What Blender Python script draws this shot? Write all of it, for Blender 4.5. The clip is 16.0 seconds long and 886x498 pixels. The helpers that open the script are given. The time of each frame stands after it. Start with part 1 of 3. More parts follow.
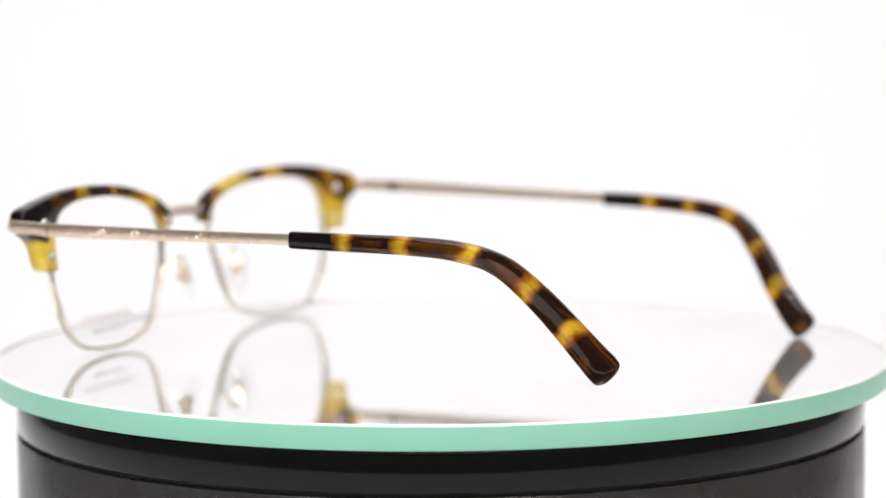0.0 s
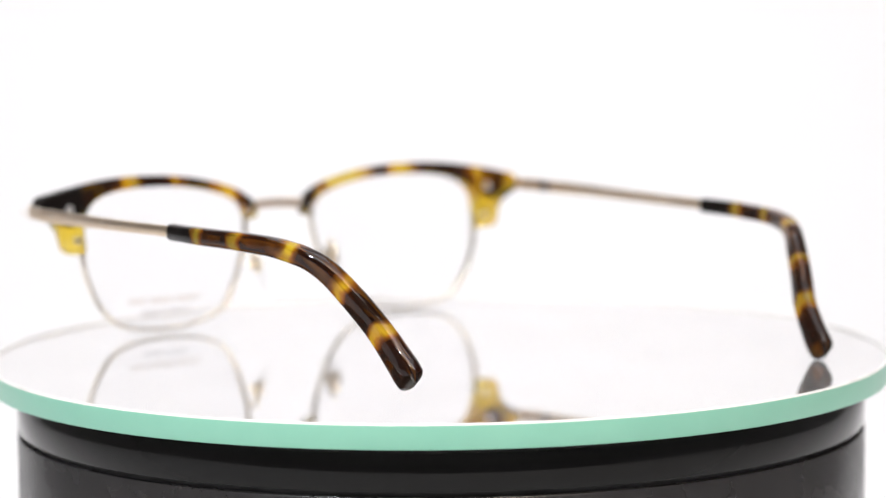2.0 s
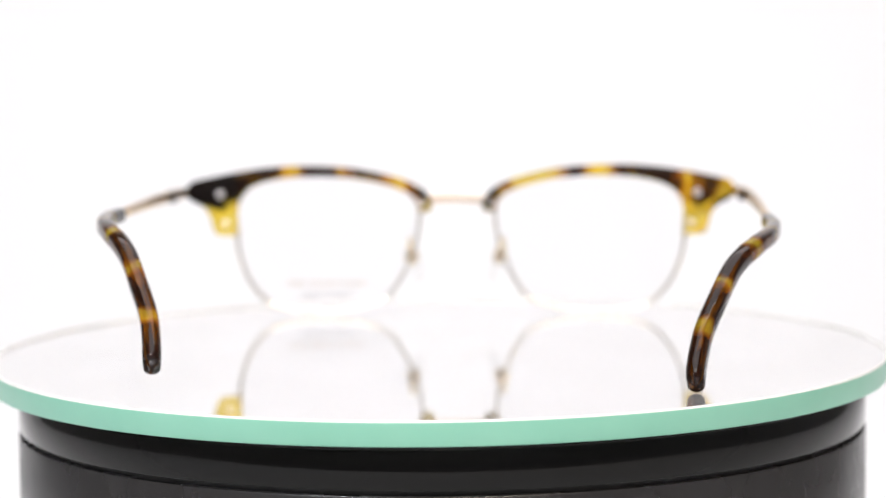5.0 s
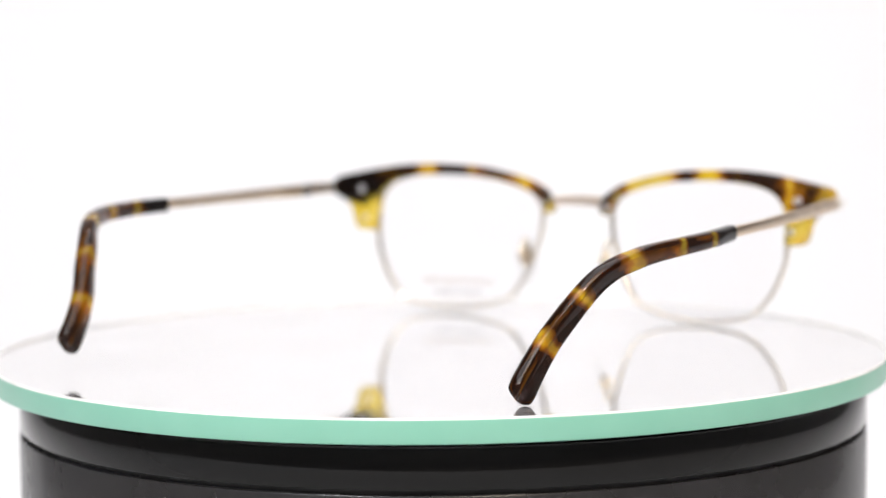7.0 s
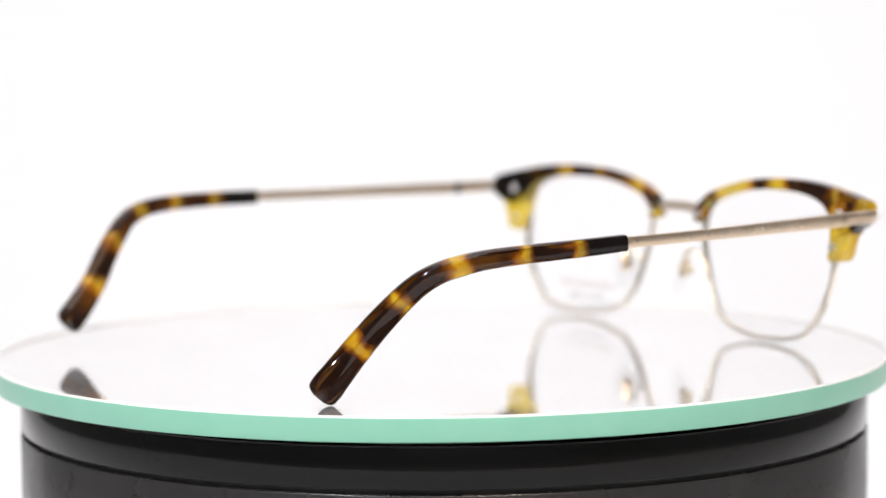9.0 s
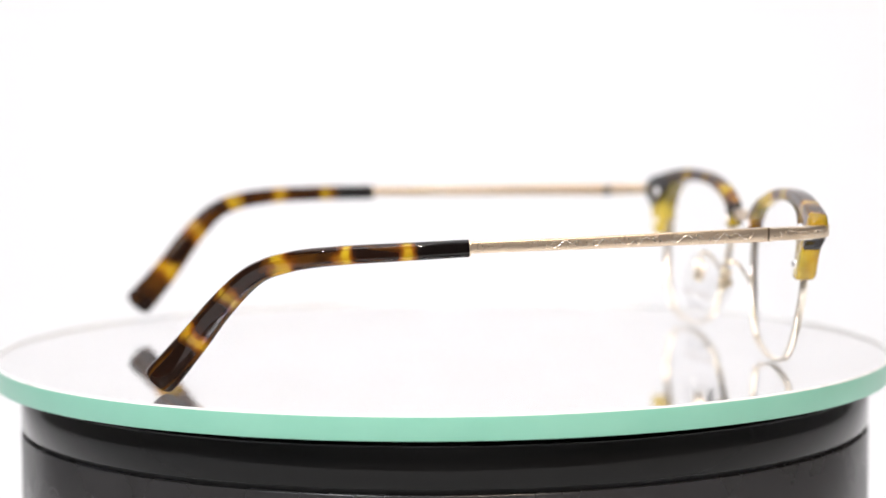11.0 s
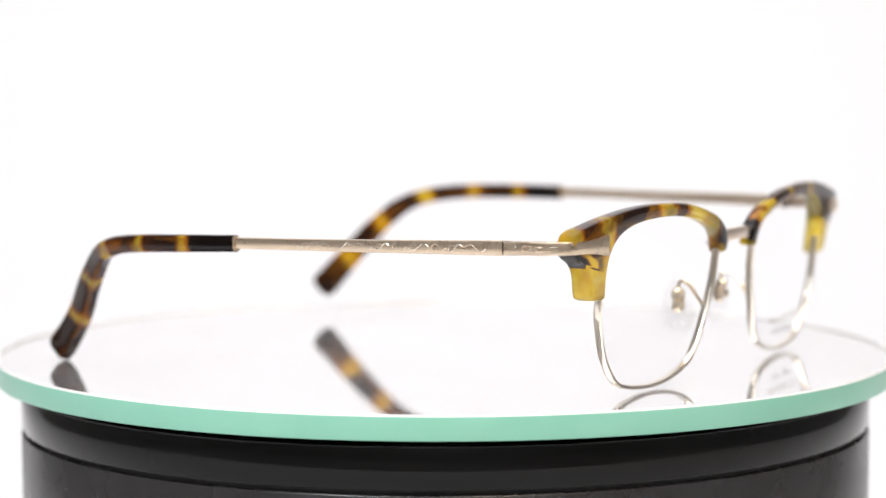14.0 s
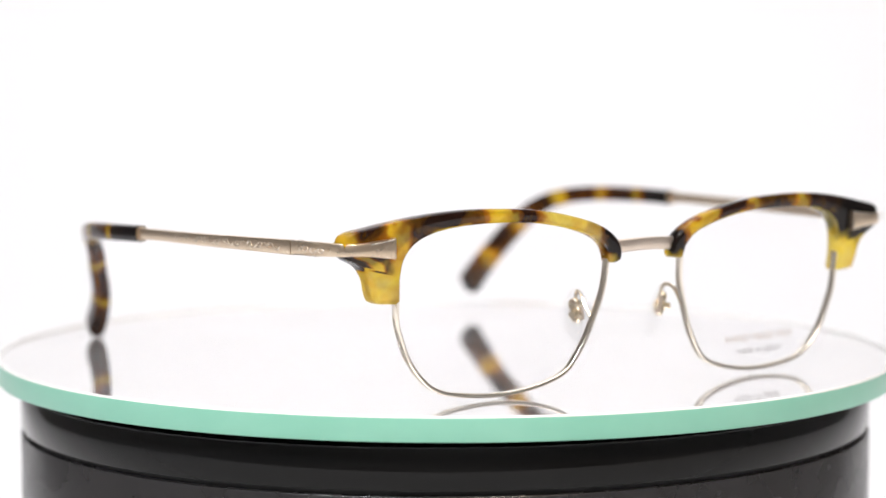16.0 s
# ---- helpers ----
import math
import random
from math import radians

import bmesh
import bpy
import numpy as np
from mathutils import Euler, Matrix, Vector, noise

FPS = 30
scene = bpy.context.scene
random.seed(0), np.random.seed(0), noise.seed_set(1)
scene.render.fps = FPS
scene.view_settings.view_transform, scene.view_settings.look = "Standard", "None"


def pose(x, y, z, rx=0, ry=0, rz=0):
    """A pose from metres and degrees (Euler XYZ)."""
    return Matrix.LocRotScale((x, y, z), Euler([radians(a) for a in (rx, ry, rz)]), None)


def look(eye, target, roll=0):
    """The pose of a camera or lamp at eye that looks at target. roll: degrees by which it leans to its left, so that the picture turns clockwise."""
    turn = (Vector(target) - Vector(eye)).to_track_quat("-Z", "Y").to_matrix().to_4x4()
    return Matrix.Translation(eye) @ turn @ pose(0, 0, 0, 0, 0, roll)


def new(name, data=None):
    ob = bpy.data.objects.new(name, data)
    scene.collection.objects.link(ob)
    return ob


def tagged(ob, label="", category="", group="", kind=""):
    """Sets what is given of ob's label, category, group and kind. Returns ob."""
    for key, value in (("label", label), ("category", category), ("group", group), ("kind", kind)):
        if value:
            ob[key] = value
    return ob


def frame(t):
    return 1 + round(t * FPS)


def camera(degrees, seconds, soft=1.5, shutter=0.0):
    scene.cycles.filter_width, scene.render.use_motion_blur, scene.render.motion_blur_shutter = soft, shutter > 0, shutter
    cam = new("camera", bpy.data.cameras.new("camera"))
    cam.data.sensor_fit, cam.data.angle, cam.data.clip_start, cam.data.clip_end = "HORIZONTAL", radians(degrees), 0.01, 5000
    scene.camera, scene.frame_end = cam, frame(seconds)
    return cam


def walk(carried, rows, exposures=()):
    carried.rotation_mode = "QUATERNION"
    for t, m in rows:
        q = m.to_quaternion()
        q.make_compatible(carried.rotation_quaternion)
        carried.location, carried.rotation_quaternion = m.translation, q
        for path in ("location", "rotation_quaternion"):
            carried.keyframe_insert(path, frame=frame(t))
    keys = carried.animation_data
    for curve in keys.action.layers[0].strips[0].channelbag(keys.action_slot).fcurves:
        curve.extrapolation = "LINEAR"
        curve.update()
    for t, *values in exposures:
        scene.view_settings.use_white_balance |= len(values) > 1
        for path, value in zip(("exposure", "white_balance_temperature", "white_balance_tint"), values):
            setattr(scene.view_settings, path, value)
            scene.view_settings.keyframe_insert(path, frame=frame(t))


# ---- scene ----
# ---- camera and its stand ----
cam = camera(20.765, 16.0, soft=1.5)
EYE = (0.0, -0.58, 0.09533)
STAND = pose(*EYE, 90 - 5.3156, 0, -0.0158) @ pose(0, 0, 0, 0, 0, -0.271)
walk(cam, [(0.0, STAND), (16.0, STAND)], exposures=[(0.0, 0.0), (16.0, 0.0)])
cam.data.dof.use_dof = True
cam.data.dof.focus_distance = 0.497
cam.data.dof.aperture_fstop = 10.6

# ---- light ----
world = bpy.data.worlds.new("studio")
scene.world = world
world.use_nodes = True
world.node_tree.nodes["Background"].inputs[0].default_value = (0.9, 0.92, 1.0, 1)
world.node_tree.nodes["Background"].inputs[1].default_value = 0.03


def area_lamp(name, eye, target, watts, sx, sy, colour=(1, 1, 1), shape="RECTANGLE"):
    data = bpy.data.lights.new(name, "AREA")
    data.shape, data.size, data.size_y, data.energy, data.color = shape, sx, sy, watts, colour
    ob = new(name, data)
    ob.matrix_world = look(eye, target)
    return ob


area_lamp("softbox_lamp", (0.0, -0.02, 1.05), (0.0, 0.0, 0.0), 5.6, 1.0, 0.8, (0.975, 0.968, 1.0))
# unseen fill added to whiten the paper sweep and its mirror image
area_lamp("backdrop_fill", (0.0, 0.45, 0.95), (0.0, 1.0, 0.1), 2.9, 0.7, 0.3, (0.972, 0.965, 1.0))
# unseen fill added to brighten the eyeglasses' front and the green edge
area_lamp("room_fill", (0.0, -1.5, 2.3), (0.0, -0.9, 0.0), 25.0, 1.4, 1.0, (1.0, 0.97, 0.95))
area_lamp("cool_lamp", (-0.45, -0.80, 0.80), (0.0, 0.0, 0.0), 6.5, 0.04, 0.04, (0.90, 0.94, 1.0), "DISK")
area_lamp("warm_lamp", (0.28, -0.92, 0.85), (0.0, 0.0, 0.0), 5.6, 0.04, 0.04, (1.0, 0.84, 0.68), "DISK")


# ---- materials ----


def mat(name):
    m = bpy.data.materials.new(name)
    m.use_nodes = True
    nt = m.node_tree
    return m, nt, nt.nodes["Principled BSDF"]


def nd(nt, kind, **values):
    n = nt.nodes.new(kind)
    for key, v in values.items():
        n.inputs[key.replace("_", " ")].default_value = v
    return n


def bumped(nt, b, scale, strength, distance=0.0002):
    tc = nt.nodes.new("ShaderNodeTexCoord")
    no = nd(nt, "ShaderNodeTexNoise", Scale=scale, Detail=4.0)
    bu = nd(nt, "ShaderNodeBump", Strength=strength, Distance=distance)
    nt.links.new(tc.outputs["Object"], no.inputs["Vector"])
    nt.links.new(no.outputs["Fac"], bu.inputs["Height"])
    nt.links.new(bu.outputs["Normal"], b.inputs["Normal"])
    return tc, no


def varied(nt, b, no, socket, lo, hi):
    mr = nd(nt, "ShaderNodeMapRange", From_Min=0.3, From_Max=0.7, To_Min=lo, To_Max=hi)
    nt.links.new(no.outputs["Fac"], mr.inputs["Value"])
    nt.links.new(mr.outputs["Result"], b.inputs[socket])


def plain(name, colour, rough, metal=0.0, scale=300.0, strength=0.05, spread=0.06, distance=0.0002):
    m, nt, b = mat(name)
    b.inputs["Base Color"].default_value = (*colour, 1)
    b.inputs["Metallic"].default_value = metal
    tc, no = bumped(nt, b, scale, strength, distance)
    varied(nt, b, no, "Roughness", max(rough - spread, 0.02), rough + spread)
    return m


PAPER = plain("white_paper", (0.86, 0.86, 0.87), 0.8, 0, 40, 0.1)
WALL_PAINT = plain("grey_wall_paint", (0.72, 0.71, 0.71), 0.8, 0, 20, 0.1)
TABLE_GREY = plain("dark_grey_laminate", (0.10, 0.10, 0.10), 0.5, 0, 30, 0.1)
FLOOR_PAINT = plain("dark_floor", (0.06, 0.055, 0.05), 0.6, 0, 8, 0.1)
BLACK = plain("black_gloss_plastic", (0.007, 0.007, 0.007), 0.09, 0, 60, 0.012, 0.04)
BLACK.node_tree.nodes["Principled BSDF"].inputs["Specular IOR Level"].default_value = 0.17
BLACK_SATIN = plain("black_satin_plastic", (0.020, 0.019, 0.020), 0.28, 0, 60, 0.02, 0.06)
BLACK_SATIN.node_tree.nodes["Principled BSDF"].inputs["Specular IOR Level"].default_value = 0.85
BLACK_DULL = plain("black_dull_plastic", (0.01, 0.01, 0.01), 0.6)
GOLD = plain("champagne_gold_metal", (0.76, 0.62, 0.465), 0.32, 1.0, 1500, 0.05, 0.07, 0.00005)
RIM_GOLD = plain("pale_gold_rim_metal", (0.93, 0.86, 0.75), 0.20, 1.0, 1500, 0.02, 0.05, 0.00005)
BRIDGE_GOLD = plain("satin_rose_gold", (0.93, 0.80, 0.68), 0.36, 1.0, 1500, 0.03, 0.06, 0.00005)
GOLD_BRIGHT = plain("polished_pale_gold", (0.95, 0.83, 0.64), 0.22, 1.0, 1500, 0.03, 0.04, 0.00005)
ENGRAVED = plain("engraved_pale_metal", (0.84, 0.77, 0.69), 0.27, 1.0, 2500, 0.1, 0.06, 0.00005)
RIVET = plain("brushed_steel_rivet", (0.93, 0.93, 0.94), 0.32, 1.0, 1500, 0.05, 0.06, 0.00005)
STEEL = plain("polished_steel", (0.85, 0.85, 0.86), 0.14, 1.0, 1500, 0.03, 0.04, 0.00005)
HINGE = plain("dark_hinge_metal", (0.25, 0.22, 0.20), 0.4, 1.0)
MIRROR = plain("silvered_backing", (0.985, 0.98, 0.982), 0.02, 1.0, 5, 0.0, 0.005)
PRINT_DARK = plain("grey_lens_print", (0.26, 0.25, 0.26), 0.6)
PRINT_GOLD = plain("brown_lens_print", (0.46, 0.38, 0.31), 0.6)


def sheet_glass(name, gloss, haze=0.0):
    """A clear sheet: what is not mirrored at its skin passes straight on."""
    m, nt, b = mat(name)
    nt.nodes.remove(b)
    gl = nd(nt, "ShaderNodeBsdfGlossy", Roughness=0.01)
    tr = nd(nt, "ShaderNodeBsdfTransparent", Color=(1, 1, 1, 1))
    mx = nt.nodes.new("ShaderNodeMixShader")
    mx.inputs[0].default_value = gloss
    nt.links.new(tr.outputs[0], mx.inputs[1])
    nt.links.new(gl.outputs[0], mx.inputs[2])
    seen = mx.outputs[0]
    if haze:
        # pale haze painted over the sheet to wash out its reflections
        tc = nt.nodes.new("ShaderNodeTexCoord")
        no = nd(nt, "ShaderNodeTexNoise", Scale=35.0, Detail=4.0)
        mr = nd(nt, "ShaderNodeMapRange", From_Min=0.3, From_Max=0.7, To_Min=haze * 0.7, To_Max=haze * 1.3)
        df = nd(nt, "ShaderNodeBsdfDiffuse", Color=(0.85, 0.85, 0.85, 1))
        md = nt.nodes.new("ShaderNodeMixShader")
        nt.links.new(tc.outputs["Object"], no.inputs["Vector"])
        nt.links.new(no.outputs["Fac"], mr.inputs["Value"])
        nt.links.new(mr.outputs["Result"], md.inputs[0])
        nt.links.new(seen, md.inputs[1])
        nt.links.new(df.outputs[0], md.inputs[2])
        seen = md.outputs[0]
    nt.links.new(seen, nt.nodes["Material Output"].inputs["Surface"])
    return m


LENS = sheet_glass("clear_demo_lens", 0.014)
LENS.node_tree.nodes["Transparent BSDF"].inputs["Color"].default_value = (0.997, 0.996, 0.998, 1)
PLATE_GLASS = sheet_glass("float_glass", 0.06, 0.03)
SILICONE = sheet_glass("clear_silicone", 0.045)
SILICONE.node_tree.nodes["Transparent BSDF"].inputs["Color"].default_value = (0.99, 0.99, 0.988, 1)


def edge_material():
    m, nt, b = mat("green_glass_edge")
    tc, no = bumped(nt, b, 400, 0.05)
    no.inputs["Scale"].default_value = 60
    cr = nt.nodes.new("ShaderNodeValToRGB")
    cr.color_ramp.elements[0].position, cr.color_ramp.elements[1].position = 0.3, 0.75
    cr.color_ramp.elements[0].color = (0.235, 0.565, 0.42, 1)
    cr.color_ramp.elements[1].color = (0.27, 0.60, 0.455, 1)
    nt.links.new(no.outputs["Fac"], cr.inputs["Fac"])
    nt.links.new(cr.outputs["Color"], b.inputs["Base Color"])
    b.inputs["Roughness"].default_value = 0.35
    return m


EDGE = edge_material()
EDGE_CHAMFER = plain("ground_glass_chamfer", (0.88, 0.872, 0.85), 0.3)

# acetate colours
K = (0.014, 0.006, 0.004)
A = (1.0, 0.80, 0.07)
N = (0.05, 0.015, 0.004)
R = (0.50, 0.20, 0.02)
Y = (1.0, 0.81, 0.085)
P = (0.95, 0.82, 0.25)
F = (1.0, 0.82, 0.115)
B = (1.0, 0.75, 0.06)


def acetate(name, stops, lo, hi, attribute, warp, foot=None, smoke=0.6, glow=None):
    """Tortoiseshell acetate: patches set out along an attribute, with ragged edges, cloudy depth and a polished skin."""
    m, nt, b = mat(name)
    L = nt.links.new
    at = nt.nodes.new("ShaderNodeAttribute")
    at.attribute_name = attribute
    tc = nt.nodes.new("ShaderNodeTexCoord")
    n1 = nd(nt, "ShaderNodeTexNoise", Scale=190.0, Detail=2.0, Roughness=0.5)
    n2 = nd(nt, "ShaderNodeTexNoise", Scale=420.0, Detail=3.0)
    L(tc.outputs["Object"], n1.inputs["Vector"])
    L(tc.outputs["Object"], n2.inputs["Vector"])
    w = nt.nodes.new("ShaderNodeMath")
    w.operation = "MULTIPLY_ADD"
    w.inputs[1].default_value, w.inputs[2].default_value = warp, -0.5 * warp
    L(n1.outputs["Fac"], w.inputs[0])
    ad = nt.nodes.new("ShaderNodeMath")
    L(at.outputs["Fac"], ad.inputs[0])
    L(w.outputs[0], ad.inputs[1])
    mr = nd(nt, "ShaderNodeMapRange", From_Min=lo, From_Max=hi)
    L(ad.outputs[0], mr.inputs["Value"])
    cr = nt.nodes.new("ShaderNodeValToRGB")
    el = cr.color_ramp.elements
    while len(el) < len(stops):
        el.new(0.5)
    for e, (place, colour) in zip(el, sorted(stops, key=lambda s: s[0])):
        e.position = (place - lo) / (hi - lo)
        e.color = (*colour, 0.0 if colour == K else 1.0)
    L(mr.outputs["Result"], cr.inputs["Fac"])
    colour = cr.outputs["Color"]
    if foot:
        fa = nt.nodes.new("ShaderNodeAttribute")
        fa.attribute_name = foot
        fr = nt.nodes.new("ShaderNodeMath")
        fr.operation = "ADD"
        L(fa.outputs["Fac"], fr.inputs[0])
        L(w.outputs[0], fr.inputs[1])
        fm = nd(nt, "ShaderNodeMapRange", From_Min=-1.6, From_Max=1.4)
        L(fr.outputs[0], fm.inputs["Value"])
        mx = nt.nodes.new("ShaderNodeMix")
        mx.data_type = "RGBA"
        L(fm.outputs["Result"], mx.inputs[0])
        L(colour, mx.inputs[6])
        mx.inputs[7].default_value = (*F, 1)
        # light coming through thin edges, put in as a paler colour
        pm = nd(nt, "ShaderNodeMapRange", From_Min=2.2, From_Max=5.0, To_Min=0.0, To_Max=0.7)
        L(fr.outputs[0], pm.inputs["Value"])
        mp = nt.nodes.new("ShaderNodeMix")
        mp.data_type = "RGBA"
        L(pm.outputs["Result"], mp.inputs[0])
        L(mx.outputs[2], mp.inputs[6])
        mp.inputs[7].default_value = (1.0, 0.89, 0.36, 1)
        colour = mp.outputs[2]
    # smoke drawn out lengthwise through the depth
    gr = nt.nodes.new("ShaderNodeAttribute")
    gr.attribute_name = "grain"
    n3 = nd(nt, "ShaderNodeTexNoise", Scale=1.0, Detail=2.0, Roughness=0.45, Distortion=0.3)
    L(gr.outputs["Vector"], n3.inputs["Vector"])
    for lo3, hi3, most, tone in ((0.54, 0.70, smoke, N), (0.50, 0.36, smoke * 1.1, glow or R)):
        sm = nd(nt, "ShaderNodeMapRange", From_Min=lo3, From_Max=hi3, To_Min=0.0, To_Max=most)
        L(n3.outputs["Fac"], sm.inputs["Value"])
        thin = nt.nodes.new("ShaderNodeMath")
        thin.operation = "MULTIPLY"
        L(sm.outputs["Result"], thin.inputs[0])
        L(cr.outputs["Alpha"], thin.inputs[1])
        ms = nt.nodes.new("ShaderNodeMix")
        ms.data_type = "RGBA"
        L(thin.outputs[0], ms.inputs[0])
        L(colour, ms.inputs[6])
        ms.inputs[7].default_value = (*tone, 1)
        colour = ms.outputs[2]
    # amber clouds
    am = nd(nt, "ShaderNodeTexNoise", Scale=170.0, Detail=1.0)
    L(tc.outputs["Object"], am.inputs["Vector"])
    ar = nd(nt, "ShaderNodeMapRange", From_Min=0.52, From_Max=0.66, To_Min=0.0, To_Max=0.32)
    L(am.outputs["Fac"], ar.inputs["Value"])
    ac = nt.nodes.new("ShaderNodeMix")
    ac.data_type, ac.blend_type = "RGBA", "MULTIPLY"
    L(ar.outputs["Result"], ac.inputs[0])
    L(colour, ac.inputs[6])
    ac.inputs[7].default_value = (0.82, 0.52, 0.25, 1)
    colour = ac.outputs[2]
    # cloudy flecks
    hs = nd(nt, "ShaderNodeHueSaturation")
    vr = nd(nt, "ShaderNodeMapRange", From_Min=0.3, From_Max=0.7, To_Min=0.93, To_Max=1.04)
    L(n2.outputs["Fac"], vr.inputs["Value"])
    L(vr.outputs["Result"], hs.inputs["Value"])
    L(colour, hs.inputs["Color"])
    nt.nodes.remove(b)
    inside = None
    for kind, share, values in (("ShaderNodeBsdfDiffuse", 0.0, {}), ("ShaderNodeBsdfTranslucent", 0.5, {}), ("ShaderNodeBsdfRefraction", 0.58, {"Roughness": 0.2, "IOR": 1.08})):
        sh = nd(nt, kind, **values)
        L(hs.outputs["Color"], sh.inputs["Color"])
        if inside is None:
            inside = sh.outputs[0]
            continue
        mix = nt.nodes.new("ShaderNodeMixShader")
        mix.inputs[0].default_value = share
        L(inside, mix.inputs[1])
        L(sh.outputs[0], mix.inputs[2])
        inside = mix.outputs[0]
    # polished skin over it
    lw = nd(nt, "ShaderNodeLayerWeight", Blend=0.5)
    slant = nt.nodes.new("ShaderNodeMath")
    slant.operation = "POWER"
    slant.inputs[1].default_value = 4.5
    L(lw.outputs["Facing"], slant.inputs[0])
    fr = nd(nt, "ShaderNodeMapRange", To_Min=0.038, To_Max=0.95)
    L(slant.outputs[0], fr.inputs["Value"])
    skin = nd(nt, "ShaderNodeBsdfGlossy", Roughness=0.045)
    mix = nt.nodes.new("ShaderNodeMixShader")
    L(fr.outputs["Result"], mix.inputs[0])
    L(inside, mix.inputs[1])
    L(skin.outputs[0], mix.inputs[2])
    L(mix.outputs[0], nt.nodes["Material Output"].inputs["Surface"])
    return m


def patches(spans, soft=0.5):
    """Colour stops from (start, end, colour) spans, each with a soft border."""
    out = []
    for i, (a, b, colour) in enumerate(spans):
        out += [(a + soft, colour), (b - soft, colour)]
        if i and (colour in (Y, P, A, B)) != (spans[i - 1][2] in (Y, P, A, B)) and (colour in (N, K) or spans[i - 1][2] in (N, K)):
            out.append((a, R))
    return out


# along x, from the wearer's left (negative) to the right, in millimetres
BROW_SPANS_B = [(6, 8.5, N), (8.5, 14, K), (14, 28.5, P), (28.5, 35.5, N), (35.5, 43.5, Y), (43.5, 60, N), (60, 64, Y), (64, 71, N), (71, 80, Y), (80, 96, K)]
BROW_SPANS_A = [(6, 14, K), (14, 20.5, Y), (20.5, 29, N), (29, 32.5, Y), (32.5, 43, N), (43, 47.5, Y), (47.5, 58.5, N), (58.5, 76, K)]
TORT_BROW_B = acetate("amber_tortoise_acetate", patches(BROW_SPANS_B, 1.5), 5, 97, "along", 12.0, "foot", 0.28, (0.72, 0.40, 0.03))
TORT_BROW_A = acetate("dark_tortoise_acetate", patches(BROW_SPANS_A, 1.4), 5, 77, "along", 12.0, "foot", 0.28, (0.72, 0.40, 0.03))
TIP_SPANS = [(0, 11.3, K), (11.3, 14.2, A), (14.2, 24.4, N), (24.4, 27.7, A), (27.7, 37.6, N), (37.6, 42.0, A), (42.0, 52.4, N), (52.4, 55.6, B), (55.6, 65.2, N), (65.2, 68.8, B), (68.8, 90, N)]
TORT_TIP = acetate("banded_tortoise_acetate", patches(TIP_SPANS, 1.05), -1, 91, "along", 6.5, None, 0.48)

# ---- mesh helpers ----


def part(name, bm, material, parent, label="", smooth=True, crease=42):
    me = bpy.data.meshes.new(name)
    bmesh.ops.recalc_face_normals(bm, faces=bm.faces)
    bm.to_mesh(me)
    bm.free()
    me.materials.append(material)
    if smooth:
        me.shade_smooth()
        me.set_sharp_from_angle(angle=radians(crease))
    ob = new(name, me)
    ob.parent = parent
    if label:
        ob["label"] = label
    return ob


def spline(points, steps=5):
    """A smooth line through a few design points (Catmull-Rom)."""
    pts = [Vector(q) for q in points]
    ext = [2 * pts[0] - pts[1]] + pts + [2 * pts[-1] - pts[-2]]
    out = []
    for i in range(1, len(ext) - 2):
        p0, p1, p2, p3 = ext[i - 1:i + 3]
        for k in range(steps):
            t = k / steps
            out.append(0.5 * ((2 * p1) + (p2 - p0) * t + (2 * p0 - 5 * p1 + 4 * p2 - p3) * t * t + (3 * p1 - p0 - 3 * p2 + p3) * t ** 3))
    out.append(pts[-1].copy())
    return out


def rings(bm, loops, closed_ends=True, cyclic=False):
    rows = [[bm.verts.new(v) for v in loop] for loop in loops]
    n = len(rows[0])
    pairs = list(zip(rows, rows[1:])) + ([(rows[-1], rows[0])] if cyclic else [])
    for a, b in pairs:
        for i in range(n):
            bm.faces.new((a[i], a[(i + 1) % n], b[(i + 1) % n], b[i]))
    if closed_ends and not cyclic:
        bm.faces.new(rows[0][::-1])
        bm.faces.new(rows[-1])
    return rows


def rounded(w, h, r, seg=3):
    """Rounded rectangle outline, (u, v) pairs."""
    out = []
    for cx, cy, a0 in ((w / 2 - r, h / 2 - r, 0), (-w / 2 + r, h / 2 - r, 90), (-w / 2 + r, -h / 2 + r, 180), (w / 2 - r, -h / 2 + r, 270)):
        for k in range(seg + 1):
            a = radians(a0 + 90 * k / seg)
            out.append((cx + r * math.cos(a), cy + r * math.sin(a)))
    return out


def sweep(bm, path, size, side=Vector((1, 0, 0)), r=0.4, seg=3, end_round=0.0, twist=None):
    """Rounded-rectangle section along a path; size(s) gives width along side and height across, r(s) or r the corners, s from 0 to 1."""
    loops = []
    n = len(path)
    for i, q in enumerate(path):
        tan = (path[min(i + 1, n - 1)] - path[max(i - 1, 0)]).normalized()
        u = (side - tan * side.dot(tan)).normalized()
        v = tan.cross(u)
        if twist:
            a = radians(twist(i / (n - 1)))
            u, v = u * math.cos(a) + v * math.sin(a), v * math.cos(a) - u * math.sin(a)
        w, h = size(i / (n - 1))
        rr = min(r(i / (n - 1)) if callable(r) else r, 0.49 * w, 0.49 * h)
        loops.append([q + u * a + v * b for a, b in rounded(w, h, rr, seg)])
    if end_round:
        tan = (path[-1] - path[-2]).normalized()
        mid = path[-1]
        last = loops[-1]
        for k in (0.2, 0.4, 0.58, 0.73, 0.85, 0.93, 0.98, 1.0):
            f = math.sqrt(max(0, 1 - k * k))
            loops.append([mid + (v - mid) * (1 - end_round * (1 - f)) + tan * (k * 1.6) for v in last])
    rings(bm, loops)
    return loops


